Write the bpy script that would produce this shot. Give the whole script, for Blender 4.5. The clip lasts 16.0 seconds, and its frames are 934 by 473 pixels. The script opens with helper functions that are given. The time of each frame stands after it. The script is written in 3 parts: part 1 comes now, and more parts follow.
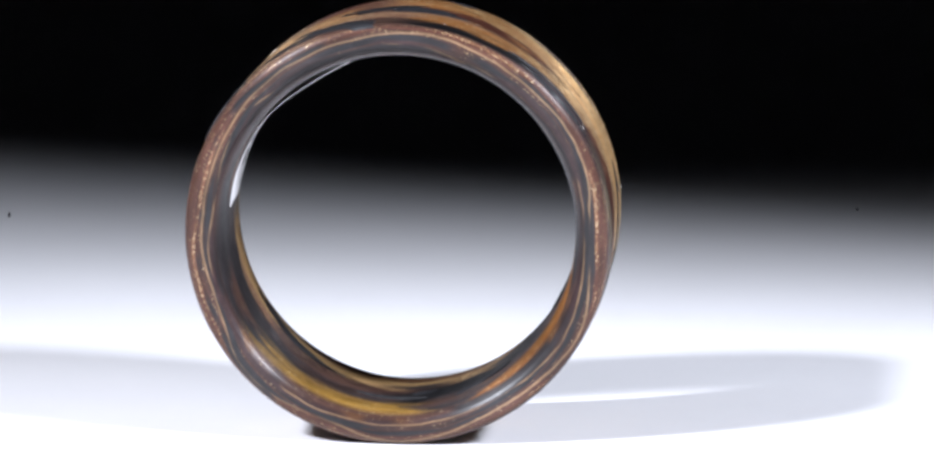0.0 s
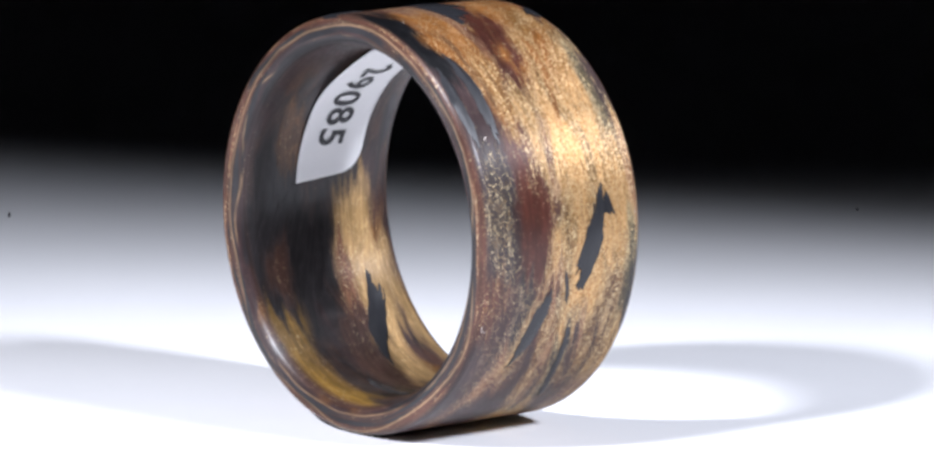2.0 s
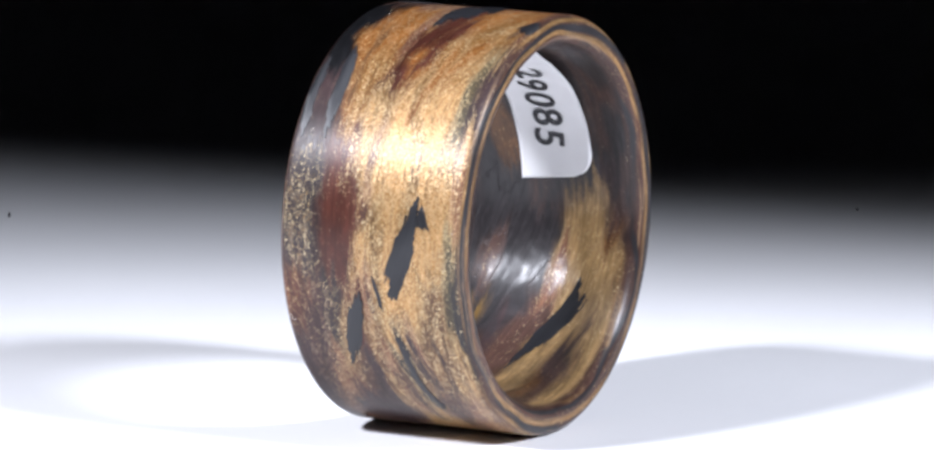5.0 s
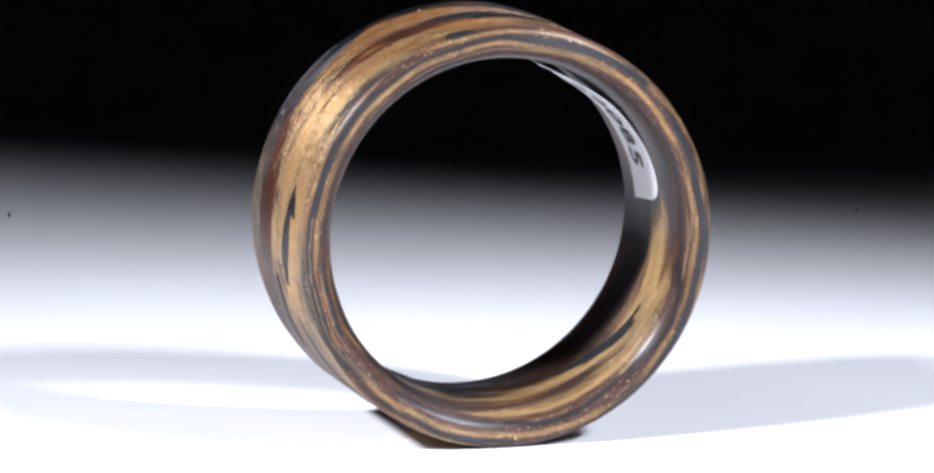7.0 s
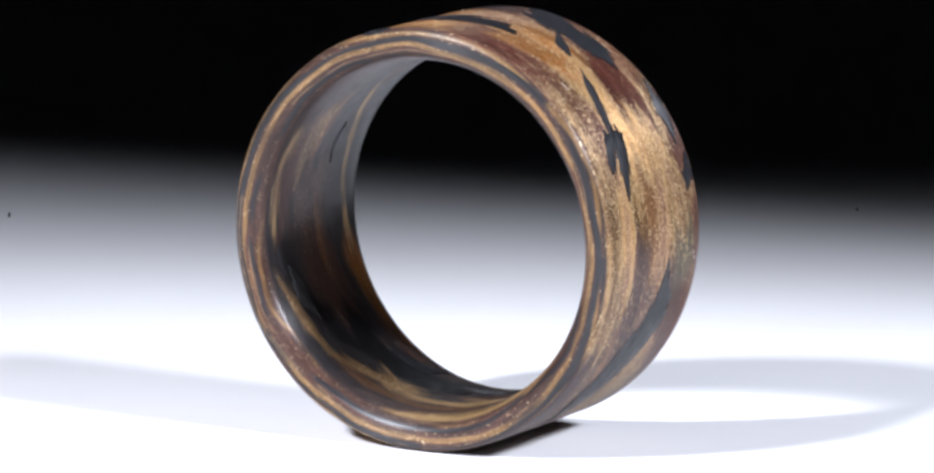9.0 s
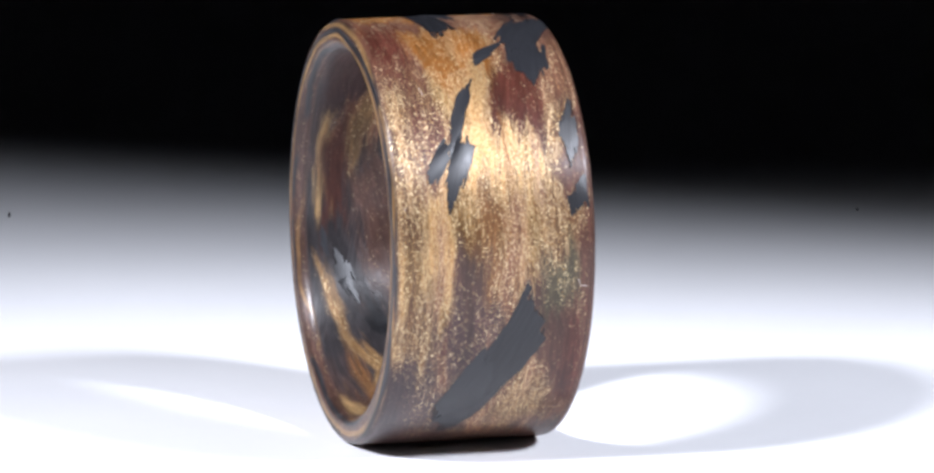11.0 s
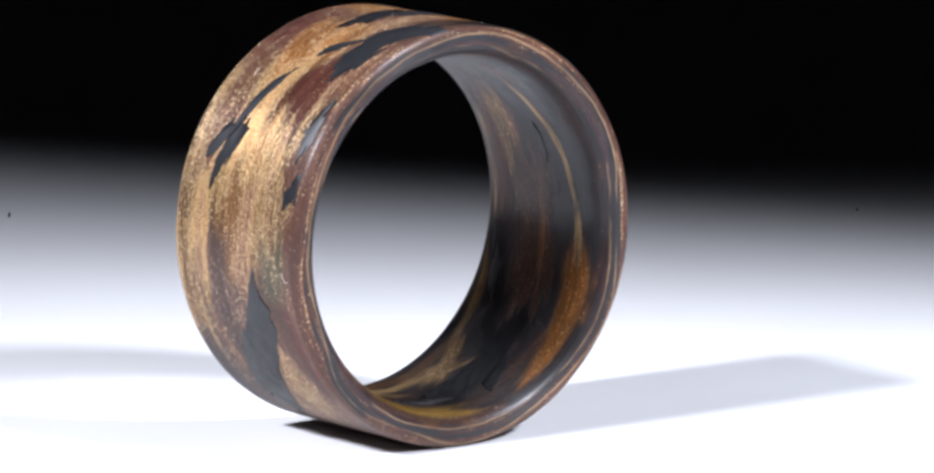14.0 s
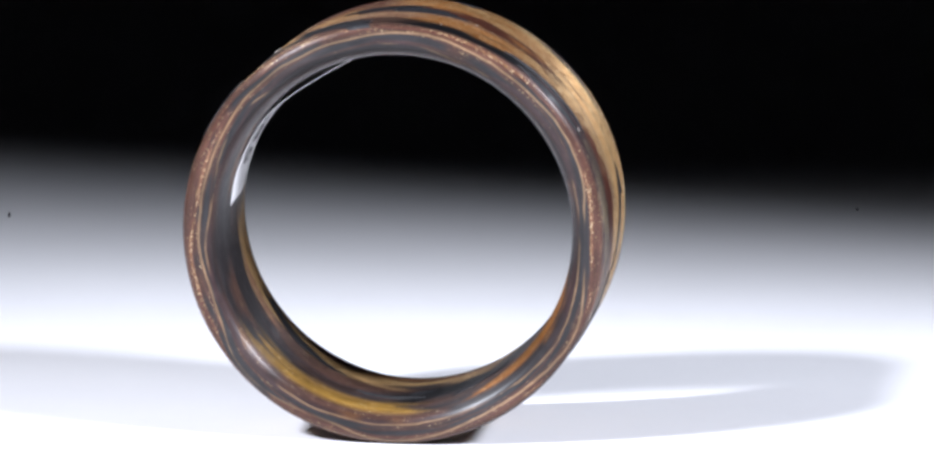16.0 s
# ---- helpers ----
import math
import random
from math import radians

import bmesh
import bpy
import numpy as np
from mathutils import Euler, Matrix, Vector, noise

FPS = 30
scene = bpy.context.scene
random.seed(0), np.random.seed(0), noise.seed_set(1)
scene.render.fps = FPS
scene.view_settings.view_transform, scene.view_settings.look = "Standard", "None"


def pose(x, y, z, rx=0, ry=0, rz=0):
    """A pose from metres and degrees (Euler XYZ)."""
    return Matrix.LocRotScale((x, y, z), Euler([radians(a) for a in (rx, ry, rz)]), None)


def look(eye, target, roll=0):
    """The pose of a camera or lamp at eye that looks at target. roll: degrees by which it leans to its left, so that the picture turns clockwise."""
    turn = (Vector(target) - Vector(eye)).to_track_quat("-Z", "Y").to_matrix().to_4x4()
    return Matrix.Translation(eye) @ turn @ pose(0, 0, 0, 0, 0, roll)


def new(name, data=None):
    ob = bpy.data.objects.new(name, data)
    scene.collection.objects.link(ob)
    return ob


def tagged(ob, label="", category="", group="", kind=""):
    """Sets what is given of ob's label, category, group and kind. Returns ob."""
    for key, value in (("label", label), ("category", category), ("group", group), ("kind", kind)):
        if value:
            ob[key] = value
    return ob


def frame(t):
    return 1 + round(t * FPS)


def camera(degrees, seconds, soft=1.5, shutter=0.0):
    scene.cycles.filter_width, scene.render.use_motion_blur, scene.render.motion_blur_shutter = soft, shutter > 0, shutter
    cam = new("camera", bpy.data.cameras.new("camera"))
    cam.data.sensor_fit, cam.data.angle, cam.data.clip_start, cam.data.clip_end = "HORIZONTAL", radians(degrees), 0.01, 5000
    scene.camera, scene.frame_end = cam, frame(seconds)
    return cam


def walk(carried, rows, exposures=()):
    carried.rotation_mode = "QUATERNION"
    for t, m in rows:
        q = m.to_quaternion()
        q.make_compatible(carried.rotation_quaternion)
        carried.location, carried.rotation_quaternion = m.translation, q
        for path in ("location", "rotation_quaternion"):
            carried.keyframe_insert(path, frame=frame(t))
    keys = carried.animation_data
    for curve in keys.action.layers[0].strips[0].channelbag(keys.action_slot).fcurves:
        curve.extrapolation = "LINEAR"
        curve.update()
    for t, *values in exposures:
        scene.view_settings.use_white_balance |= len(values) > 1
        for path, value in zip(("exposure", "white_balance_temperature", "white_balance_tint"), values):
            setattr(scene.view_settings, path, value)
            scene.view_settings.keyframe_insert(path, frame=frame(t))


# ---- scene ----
# A finger ring of chopped carbon and gold-flecked tow, 21 mm across, turning once on a white table.
MM = 0.001
R_OUT, R_IN, WIDE = 10.5, 8.70, 10.06      # the band's outer and inner radius and its breadth, in mm
AXIS = (-1.297, 0.15)                      # where the turning axis stands on the table, in mm
OFF = (-1.832, 0.647)                      # the ring's middle from that axis, in the ring's own frame
START, RATE = 4.672, 22.679                 # degrees at the start, and degrees a second

cam = camera(8.154, 16.0, soft=2.8)
EYE = pose(0, -0.321479, 0.064147, 90 - 9.597, 0, 0) @ pose(0, 0, 0, 0, 0, 0.281)
walk(cam, [(0, EYE), (16.0, EYE)])

# ---- light: a dark studio, two spot lamps in front at either side ----
world = bpy.data.worlds.new("studio")
scene.world = world
world.use_nodes = True
world.node_tree.nodes["Background"].inputs[0].default_value = (0.8, 0.88, 1.0, 1)
world.node_tree.nodes["Background"].inputs[1].default_value = 0.006
scene.view_settings.exposure = 0.0


def spot(name, way, far, aim, power, half, blend, size, tint):
    d = bpy.data.lights.new(name, "SPOT")
    d.energy, d.color, d.spot_size, d.spot_blend, d.shadow_soft_size = power, tint, radians(2 * half), blend, size * MM
    ob = new(name, d)
    ob.matrix_world = look(Vector(way).normalized() * far * MM, Vector((*aim, 0)) * MM)
    return ob


spot("lamp_left", (-0.96, -0.70, 1.0), 382, (-67.5, -108.2), 11.7, 23.97, 0.478, 22, (0.92, 0.95, 1.07))
spot("lamp_right", (1.05, -0.70, 1.0), 316, (29.8, -166.8), 6.1, 41.73, 0.105, 22, (0.905, 0.945, 1.08))


# ---- materials ----
class Nodes:
    """Short hand for one node material."""

    def __init__(self, name):
        self.mat = bpy.data.materials.new(name)
        self.mat.use_nodes = True
        self.tree = self.mat.node_tree
        self.bsdf = self.tree.nodes["Principled BSDF"]

    def add(self, kind, **props):
        n = self.tree.nodes.new(kind)
        for key, value in props.items():
            setattr(n, key, value)
        return n

    def feed(self, socket, value):
        if isinstance(value, bpy.types.NodeSocket):
            self.tree.links.new(value, socket)
        else:
            socket.default_value = value

    def math(self, op, a, b=0.0, c=0.0):
        n = self.add("ShaderNodeMath", operation=op)
        for s, v in zip(n.inputs, (a, b, c)):
            self.feed(s, v)
        return n.outputs[0]

    def vec(self, op, a, b=(0, 0, 0)):
        n = self.add("ShaderNodeVectorMath", operation=op)
        self.feed(n.inputs[0], a)
        if op == "SCALE":
            self.feed(n.inputs["Scale"], b)
        else:
            self.feed(n.inputs[1], b)
        return n.outputs[0]

    def mix(self, f, a, b):
        n = self.add("ShaderNodeMix", data_type="RGBA")
        for s, v in ((n.inputs[0], f), (n.inputs[6], a), (n.inputs[7], b)):
            self.feed(s, v)
        return n.outputs[2]

    def noise(self, vector, scale, detail=3.0, rough=0.55):
        n = self.add("ShaderNodeTexNoise")
        self.feed(n.inputs["Vector"], vector)
        n.inputs["Scale"].default_value, n.inputs["Detail"].default_value, n.inputs["Roughness"].default_value = scale, detail, rough
        return n.outputs["Fac"]

    def cells(self, vector, scale):
        n = self.add("ShaderNodeTexVoronoi")
        self.feed(n.inputs["Vector"], vector)
        n.inputs["Scale"].default_value = scale
        return n.outputs["Color"]

    def spread(self, value, lo, hi, to_lo=0.0, to_hi=1.0):
        n = self.add("ShaderNodeMapRange")
        for s, v in zip(n.inputs, (value, lo, hi, to_lo, to_hi)):
            self.feed(s, v)
        return n.outputs[0]

    def attribute(self, name, out):
        return self.add("ShaderNodeAttribute", attribute_name=name).outputs[out]

    def set(self, **sockets):
        for key, value in sockets.items():
            self.feed(self.bsdf.inputs[key.replace("_", " ")], value)
        return self


def band_material():
    """Clear resin over brown tow with gold flecks; flow is in mm along and across the band."""
    n = Nodes("gold_flecked_tow")
    tone, fleck, flow = n.attribute("tone", "Color"), n.attribute("fleck", "Fac"), n.attribute("flow", "Vector")
    fibre = n.noise(n.vec("MULTIPLY", flow, (0.35, 7.0, 1.0)), 1.0, 4.0, 0.6)
    cloud = n.noise(n.vec("MULTIPLY", flow, (0.5, 1.2, 1.0)), 1.0, 3.0)
    grain = n.cells(n.vec("MULTIPLY", flow, (0.6, 1.0, 1.0)), 21.0)
    clump = n.noise(n.vec("MULTIPLY", flow, (1.6, 3.2, 1.0)), 1.0, 3.0, 0.6)
    parts = n.add("ShaderNodeSeparateColor")
    n.feed(parts.inputs[0], grain)
    pick, lightness = parts.outputs[0], parts.outputs[1]
    # flecks: a grain is gold where its own chance lies under the local density
    density = n.math("MULTIPLY", fleck, n.math("MULTIPLY", n.spread(fibre, 0.3, 0.7, 0.5, 1.3), n.spread(clump, 0.3, 0.7, 0.6, 1.35)))
    grains = n.spread(n.math("SUBTRACT", density, pick), 0.0, 0.2)
    haze = n.spread(density, 0.25, 1.0, 0.0, 0.54)
    gold = n.math("MAXIMUM", haze, n.math("MULTIPLY", grains, 0.85))
    under = n.mix(n.spread(fibre, 0.3, 0.72), n.vec("SCALE", tone, 0.55), n.vec("SCALE", tone, 1.35))
    under = n.mix(n.spread(cloud, 0.35, 0.7, 0.0, 0.5), under, n.vec("SCALE", tone, 0.5))
    under = n.mix(n.spread(clump, 0.5, 0.75, 0.0, 0.45), under, n.vec("SCALE", tone, 1.8))
    leaf = n.mix(lightness, (0.25, 0.130, 0.036, 1), (0.92, 0.765, 0.47, 1))
    leaf = n.mix(n.spread(fleck, 0.3, 0.85, 0.1, 0.55), leaf, n.vec("SCALE", tone, 2.6))
    n.set(Base_Color=n.mix(gold, under, leaf), Metallic=n.math("MULTIPLY", gold, 0.78))
    n.set(Roughness=n.math("ADD", n.spread(gold, 0.0, 1.0, 0.44, 0.61), n.spread(clump, 0.3, 0.7, -0.09, 0.09)), Anisotropic=0.88, Anisotropic_Rotation=0.25)
    polish = n.attribute("polish", "Fac")
    n.set(Coat_Weight=n.spread(polish, 0.0, 1.0, 0.24, 0.36), Coat_Roughness=n.spread(polish, 0.0, 1.0, 0.32, 0.25), Specular_IOR_Level=0.22)
    # the polished face is slightly wavy
    wave = n.add("ShaderNodeBump")
    wave.inputs["Strength"].default_value, wave.inputs["Distance"].default_value = 1.0, 0.00015
    n.feed(wave.inputs["Height"], n.math("MULTIPLY", polish, n.noise(n.vec("MULTIPLY", flow, (0.35, 0.6, 1.0)), 1.0, 2.0, 0.5)))
    n.set(Coat_Normal=wave.outputs[0])
    tangent = n.add("ShaderNodeTangent", direction_type="RADIAL", axis="Y")
    n.set(Tangent=tangent.outputs[0])
    # every fleck lies a little askew
    askew = n.vec("SCALE", n.vec("SUBTRACT", grain, (0.5, 0.5, 0.5)), n.math("MULTIPLY", grains, 0.2))
    turn = n.add("ShaderNodeVectorTransform", vector_type="VECTOR", convert_from="OBJECT", convert_to="WORLD")
    n.feed(turn.inputs[0], askew)
    bump = n.add("ShaderNodeBump")
    bump.inputs["Strength"].default_value, bump.inputs["Distance"].default_value = 0.3, 0.00003
    n.feed(bump.inputs["Height"], n.math("ADD", fibre, n.math("MULTIPLY", clump, 0.8)))
    n.set(Normal=n.vec("NORMALIZE", n.vec("ADD", bump.outputs[0], turn.outputs[0])))
    return n.mat


def carbon_material(name, rough, gloss):
    """Chopped carbon under resin: slate black, fine fibres along the chip, satin."""
    n = Nodes(name)
    flow = n.attribute("flow", "Vector")
    info = n.add("ShaderNodeObjectInfo")
    lines = n.noise(n.vec("MULTIPLY", flow, (0.5, 16.0, 1.0)), 1.0, 3.0)
    cloud = n.noise(flow, 1.1, 3.0)
    dark = n.mix(info.outputs["Random"], (0.007, 0.007, 0.008, 1), (0.018, 0.0185, 0.021, 1))
    colour = n.mix(n.spread(lines, 0.35, 0.75), dark, (0.023, 0.0235, 0.027, 1))
    n.set(Base_Color=colour, Roughness=n.spread(cloud, 0.3, 0.7, rough, rough + 0.15), Anisotropic=0.7, Anisotropic_Rotation=0.25, Specular_IOR_Level=gloss)
    tangent = n.add("ShaderNodeTangent", direction_type="RADIAL", axis="Y")
    n.set(Tangent=tangent.outputs[0], Coat_Weight=0.06, Coat_Roughness=0.36)
    bump = n.add("ShaderNodeBump")
    bump.inputs["Strength"].default_value, bump.inputs["Distance"].default_value = 0.3, 0.00004
    n.feed(bump.inputs["Height"], lines)
    n.set(Normal=bump.outputs[0])
    return n.mat


def surface(name, colour, rough, vary, scale, grain=0.0):
    """A plain surface with slow and fine variation, scale in 1/m."""
    n = Nodes(name)
    at = n.add("ShaderNodeTexCoord").outputs["Object"]
    slow, fine = n.noise(at, scale, 4.0), n.noise(at, scale * 14, 3.0)
    both = n.math("ADD", n.math("MULTIPLY", slow, 0.7), n.math("MULTIPLY", fine, 0.3))
    low, high = [(*(c * k for c in colour), 1) for k in (1 - vary, 1 + vary)]
    n.set(Base_Color=n.mix(n.spread(both, 0.3, 0.7), low, high), Roughness=n.spread(slow, 0.3, 0.7, rough - 0.05, rough + 0.05))
    if grain:
        bump = n.add("ShaderNodeBump")
        bump.inputs["Strength"].default_value, bump.inputs["Distance"].default_value = 0.3, grain
        n.feed(bump.inputs["Height"], fine)
        n.set(Normal=bump.outputs[0])
    return n.mat


BAND = band_material()
CARBON, SHEEN = carbon_material("carbon_chip", 0.32, 0.34), carbon_material("carbon_sheen", 0.44, 0.7)
WHITE = surface("white_laminate", (0.82, 0.82, 0.83), 0.6, 0.012, 60)
BLACK = surface("black_cloth", (0.028, 0.028, 0.030), 0.95, 0.2, 40)
PAPER = surface("white_paper", (0.74, 0.735, 0.74), 0.7, 0.03, 900, 0.00001)
INK = surface("black_ink", (0.022, 0.022, 0.026), 0.6, 0.3, 2500)
LINT = surface("pale_fibre", (0.62, 0.55, 0.5), 0.7, 0.1, 3000)


def mesh_of(name, verts, faces, mat, smooth=False):
    me = bpy.data.meshes.new(name)
    me.from_pydata(verts, [], faces)
    me.materials.append(mat)
    if smooth:
        me.shade_smooth()
    me.update()
    return me


def part(name, me, parent, label=""):
    ob = new(name, me)
    ob.parent = parent
    return tagged(ob, label)


# ---- setting: table top and the dark studio round it ----
def slab(name, x0, y0, z0, x1, y1, z1, mat):
    v = [(x * MM, y * MM, z * MM) for x in (x0, x1) for y in (y0, y1) for z in (z0, z1)]
    f = [(0, 1, 3, 2), (4, 6, 7, 5), (0, 4, 5, 1), (2, 3, 7, 6), (0, 2, 6, 4), (1, 5, 7, 3)]
    return new(name, mesh_of(name, v, f, mat))


tagged(slab("table_top", -900, -900, -18, 900, 900, 0, WHITE), "smooth white laminate table top under the ring", "table top", kind="structure")
for name, box in (("wall_north", (-900, 900, 0, 900, 930, 1200)), ("wall_south", (-900, -930, 0, 900, -900, 1200)),
                  ("wall_east", (900, -930, 0, 930, 930, 1200)), ("wall_west", (-930, -930, 0, -900, 930, 1200)), ("ceiling", (-930, -930, 1200, 930, 930, 1230))):
    tagged(slab(name, *box, BLACK), "matt black studio cloth round the table", "studio wall", kind="structure")


# ---- the ring ----
OUTER, INNER = 0, 1
FLARE, REACH = 0.88, 2.3            # how far the inner face opens towards each rim, and over what breadth, in mm
ring = new("ring")
tagged(ring, "finger ring of forged carbon and gold-flecked brown tow, on edge", "ring")
dice = np.random.default_rng(7)
TABLE = dice.random((256, 256))


def value_noise(u, v):
    """Smooth noise between 0 and 1 over a plane."""
    i, j = np.floor(u).astype(int), np.floor(v).astype(int)
    f, g = u - i, v - j
    f, g = f * f * (3 - 2 * f), g * g * (3 - 2 * g)
    at = lambda a, b: TABLE[a % 256, b % 256]
    return (at(i, j) * (1 - f) + at(i + 1, j) * f) * (1 - g) + (at(i, j + 1) * (1 - f) + at(i + 1, j + 1) * f) * g


def round_noise(often, v, shift=0.0):
    """The same round the band, closed upon itself at the bottom."""
    phi = phi_g if np.ndim(v) == 2 and np.shape(v)[1] > 1 else phi_g[:, :1]
    w = step(phi, np.pi - 0.7, np.pi)
    return (1 - w) * value_noise(phi * often + shift, v) + w * value_noise((phi - 2 * np.pi) * often + shift, v)


def step(x, lo, hi):
    x = np.clip((x - lo) / (hi - lo), 0, 1)
    return x * x * (3 - 2 * x)


def section():
    """The band's section, anticlockwise: outer face, rounded rim, inner face, rounded rim. Rows of radius, breadth and face."""
    h, pts = WIDE / 2, []
    for y in np.linspace(-h + 0.45, h - 0.45, 146):
        pts.append((R_OUT - 0.02 * abs(y / h) ** 4, y, OUTER))
    def corner(cx, cy, rx, ry, a0, face, n):
        for k in range(1, n):
            a = radians(a0 + 90 * k / n)
            pts.append((cx + rx * math.cos(a), cy + ry * math.sin(a), face))
    def flat(y, r0, r1):
        for r in np.linspace(r0, r1, 14):
            pts.append((r, y, 2))
    corner(R_OUT - 0.42, h - 0.45, 0.41, 0.45, 0, 2, 12)
    flat(h, R_OUT - 0.42, R_IN + FLARE)
    corner(R_IN + FLARE, h - REACH, FLARE, REACH, 90, 2, 40)
    for y in np.linspace(h - REACH, -h + REACH, 90):
        pts.append((R_IN, y, INNER))
    corner(R_IN + FLARE, -h + REACH, FLARE, REACH, 180, 2, 40)
    flat(-h, R_IN + FLARE, R_OUT - 0.42)
    corner(R_OUT - 0.42, -h + 0.45, 0.41, 0.45, 270, 2, 12)
    return np.array(pts)


# colour of the tow and the share of gold flecks in it
TONES = {
    "gold": ((0.170, 0.083, 0.026), 0.82), "amber": ((0.20, 0.076, 0.018), 0.26), "copper": ((0.145, 0.064, 0.038), 0.34),
    "copperdark": ((0.076, 0.033, 0.023), 0.08), "maroon": ((0.068, 0.021, 0.014), 0.06), "maroonspeck": ((0.095, 0.038, 0.025), 0.24),
    "plum": ((0.040, 0.024, 0.024), 0.04), "plumspeck": ((0.056, 0.030, 0.028), 0.22), "speck": ((0.042, 0.032, 0.032), 0.30),
    "darkspeck": ((0.022, 0.019, 0.020), 0.24), "umber": ((0.058, 0.030, 0.023), 0.12), "olive": ((0.066, 0.052, 0.030), 0.28),
    "slate": ((0.024, 0.023, 0.025), 0.0), "coal": ((0.007, 0.007, 0.008), 0.0), "ochre": ((0.20, 0.110, 0.024), 0.18),
    "amberdark": ((0.11, 0.050, 0.020), 0.16), "goldspeck": ((0.115, 0.055, 0.026), 0.46), "gilt": ((0.25, 0.158, 0.088), 0.03), "brass": ((0.20, 0.112, 0.046), 0.14),
    "honey": ((0.30, 0.185, 0.080), 0.20), "honeyspeck": ((0.17, 0.095, 0.040), 0.36),
    "ambergold": ((0.195, 0.088, 0.024), 0.44), "night": ((0.024, 0.021, 0.022), 0.0),
}
N_ROUND = 1280
P = section()
PHI = np.linspace(-np.pi, np.pi, N_ROUND, endpoint=False)
ARC = np.concatenate([[0], np.cumsum(np.hypot(np.diff(P[:, 0]), np.diff(P[:, 1])))])
phi_g, arc_g = np.meshgrid(PHI, ARC, indexing="ij")
rad_g, brd_g = np.broadcast_to(P[:, 0], phi_g.shape), np.broadcast_to(P[:, 1], phi_g.shape)
face_g = np.where(brd_g * 0 + rad_g > (R_OUT + R_IN) / 2, OUTER, INNER)
# the laid-up base: long streaks round the band, tight and stripy on the rims
streak = round_noise(3.5, arc_g * 1.6, 40) * 0.6 + round_noise(9, arc_g * 4.5, 90) * 0.4
TONE = np.zeros((*phi_g.shape, 3))
FLECK = np.zeros(phi_g.shape)
# the fibres wander from side to side on the faces, and lie straight on the rims
wander = 2.2 * (round_noise(1.5, arc_g * 0.22, 33) - 0.5) + 0.9 * (round_noise(3.4, arc_g * 0.5, 71) - 0.5)
arc_w = arc_g + wander * (1 - step(np.abs(brd_g), WIDE / 2 - 1.6, WIDE / 2 - 0.5))
FLOW = np.stack([phi_g * 9.6, arc_w, phi_g * 0], -1)      # along and across the fibres, in mm
LAID = FLOW.copy()


def blend(alpha, tone, at=slice(None), fleck_alpha=None):
    rgb, share = TONES[tone]
    TONE[at] = TONE[at] * (1 - alpha[..., None]) + np.array(rgb) * alpha[..., None]
    alpha = alpha if fleck_alpha is None else fleck_alpha
    FLECK[at] = FLECK[at] * (1 - alpha) + share * alpha


out_g = (face_g == OUTER) * 1.0
blend(np.ones(phi_g.shape), "umber")
blend(out_g * step(streak, 0.30, 0.62) * 0.8, "copperdark")
blend((1 - out_g) * step(streak, 0.15, 0.75), "night")
blend((1 - out_g) * step(round_noise(2.1, arc_g * 1.1 + 5, 11), 0.6, 0.75) * 0.8, "plum")


def tow(face, phi, across, length, breadth, slant, tone, soft=0.16):
    """One length of tow in the lay-up: soft-sided, frayed at both ends."""
    r = R_OUT if face == OUTER else R_IN
    reach = (length * 0.75 + breadth + 1.5) / r
    d = (PHI - radians(phi) + np.pi) % (2 * np.pi) - np.pi
    at = np.nonzero(np.abs(d) < reach)[0]
    d = d[at][:, None]
    c, s = math.cos(radians(slant)), math.sin(radians(slant))
    b = P[None, :, 1] - across
    b = b + 0.4 * (value_noise(PHI[at][:, None] * 2.6 + 30 + 50 * face, P[None, :, 1] * 0.5 + 9) - 0.5)
    u, v = d * r * c + b * s, -d * r * s + b * c
    length, breadth = length + 0.9, breadth * 1.14
    seed = phi * 1.37 + across * 5.1
    fray = (value_noise(v * 2.5 + seed, u * 0.25 + seed) - 0.5) * min(2.2, 0.4 * length) + (value_noise(v * 8 + seed, u * 0.6) - 0.5) * min(1.3, 0.28 * length) + (value_noise(v * 11, u * 7 + seed) - 0.5) * 0.5
    side = (value_noise(u * 0.5 + seed, v * 0.8) - 0.5) * 0.4 * breadth + (value_noise(u * 1.1, v * 7 + seed) - 0.5) * 0.35
    soft = min(soft * 1.5, breadth * 0.35)
    along, aside = np.abs(u) + fray, np.abs(v) + side
    a = (1 - step(along, length / 2 - 1.2, length / 2 + 0.4)) * (1 - step(aside, breadth / 2 - soft, breadth / 2 + soft))
    f = (1 - step(along, length / 2 - 2.0, length / 2 + 1.0)) * (1 - step(aside, breadth / 2 - soft - 0.2, breadth / 2 + soft + 0.25))
    on = P[:, 0] > (R_OUT + R_IN) / 2
    on = on if face == OUTER else ~on
    blend(a * on, tone, at, f * on)
    own = np.stack([u + seed, v + 3 * seed, u * 0], -1)
    FLOW[at] = np.where((a * on > 0.5)[..., None], own, FLOW[at])


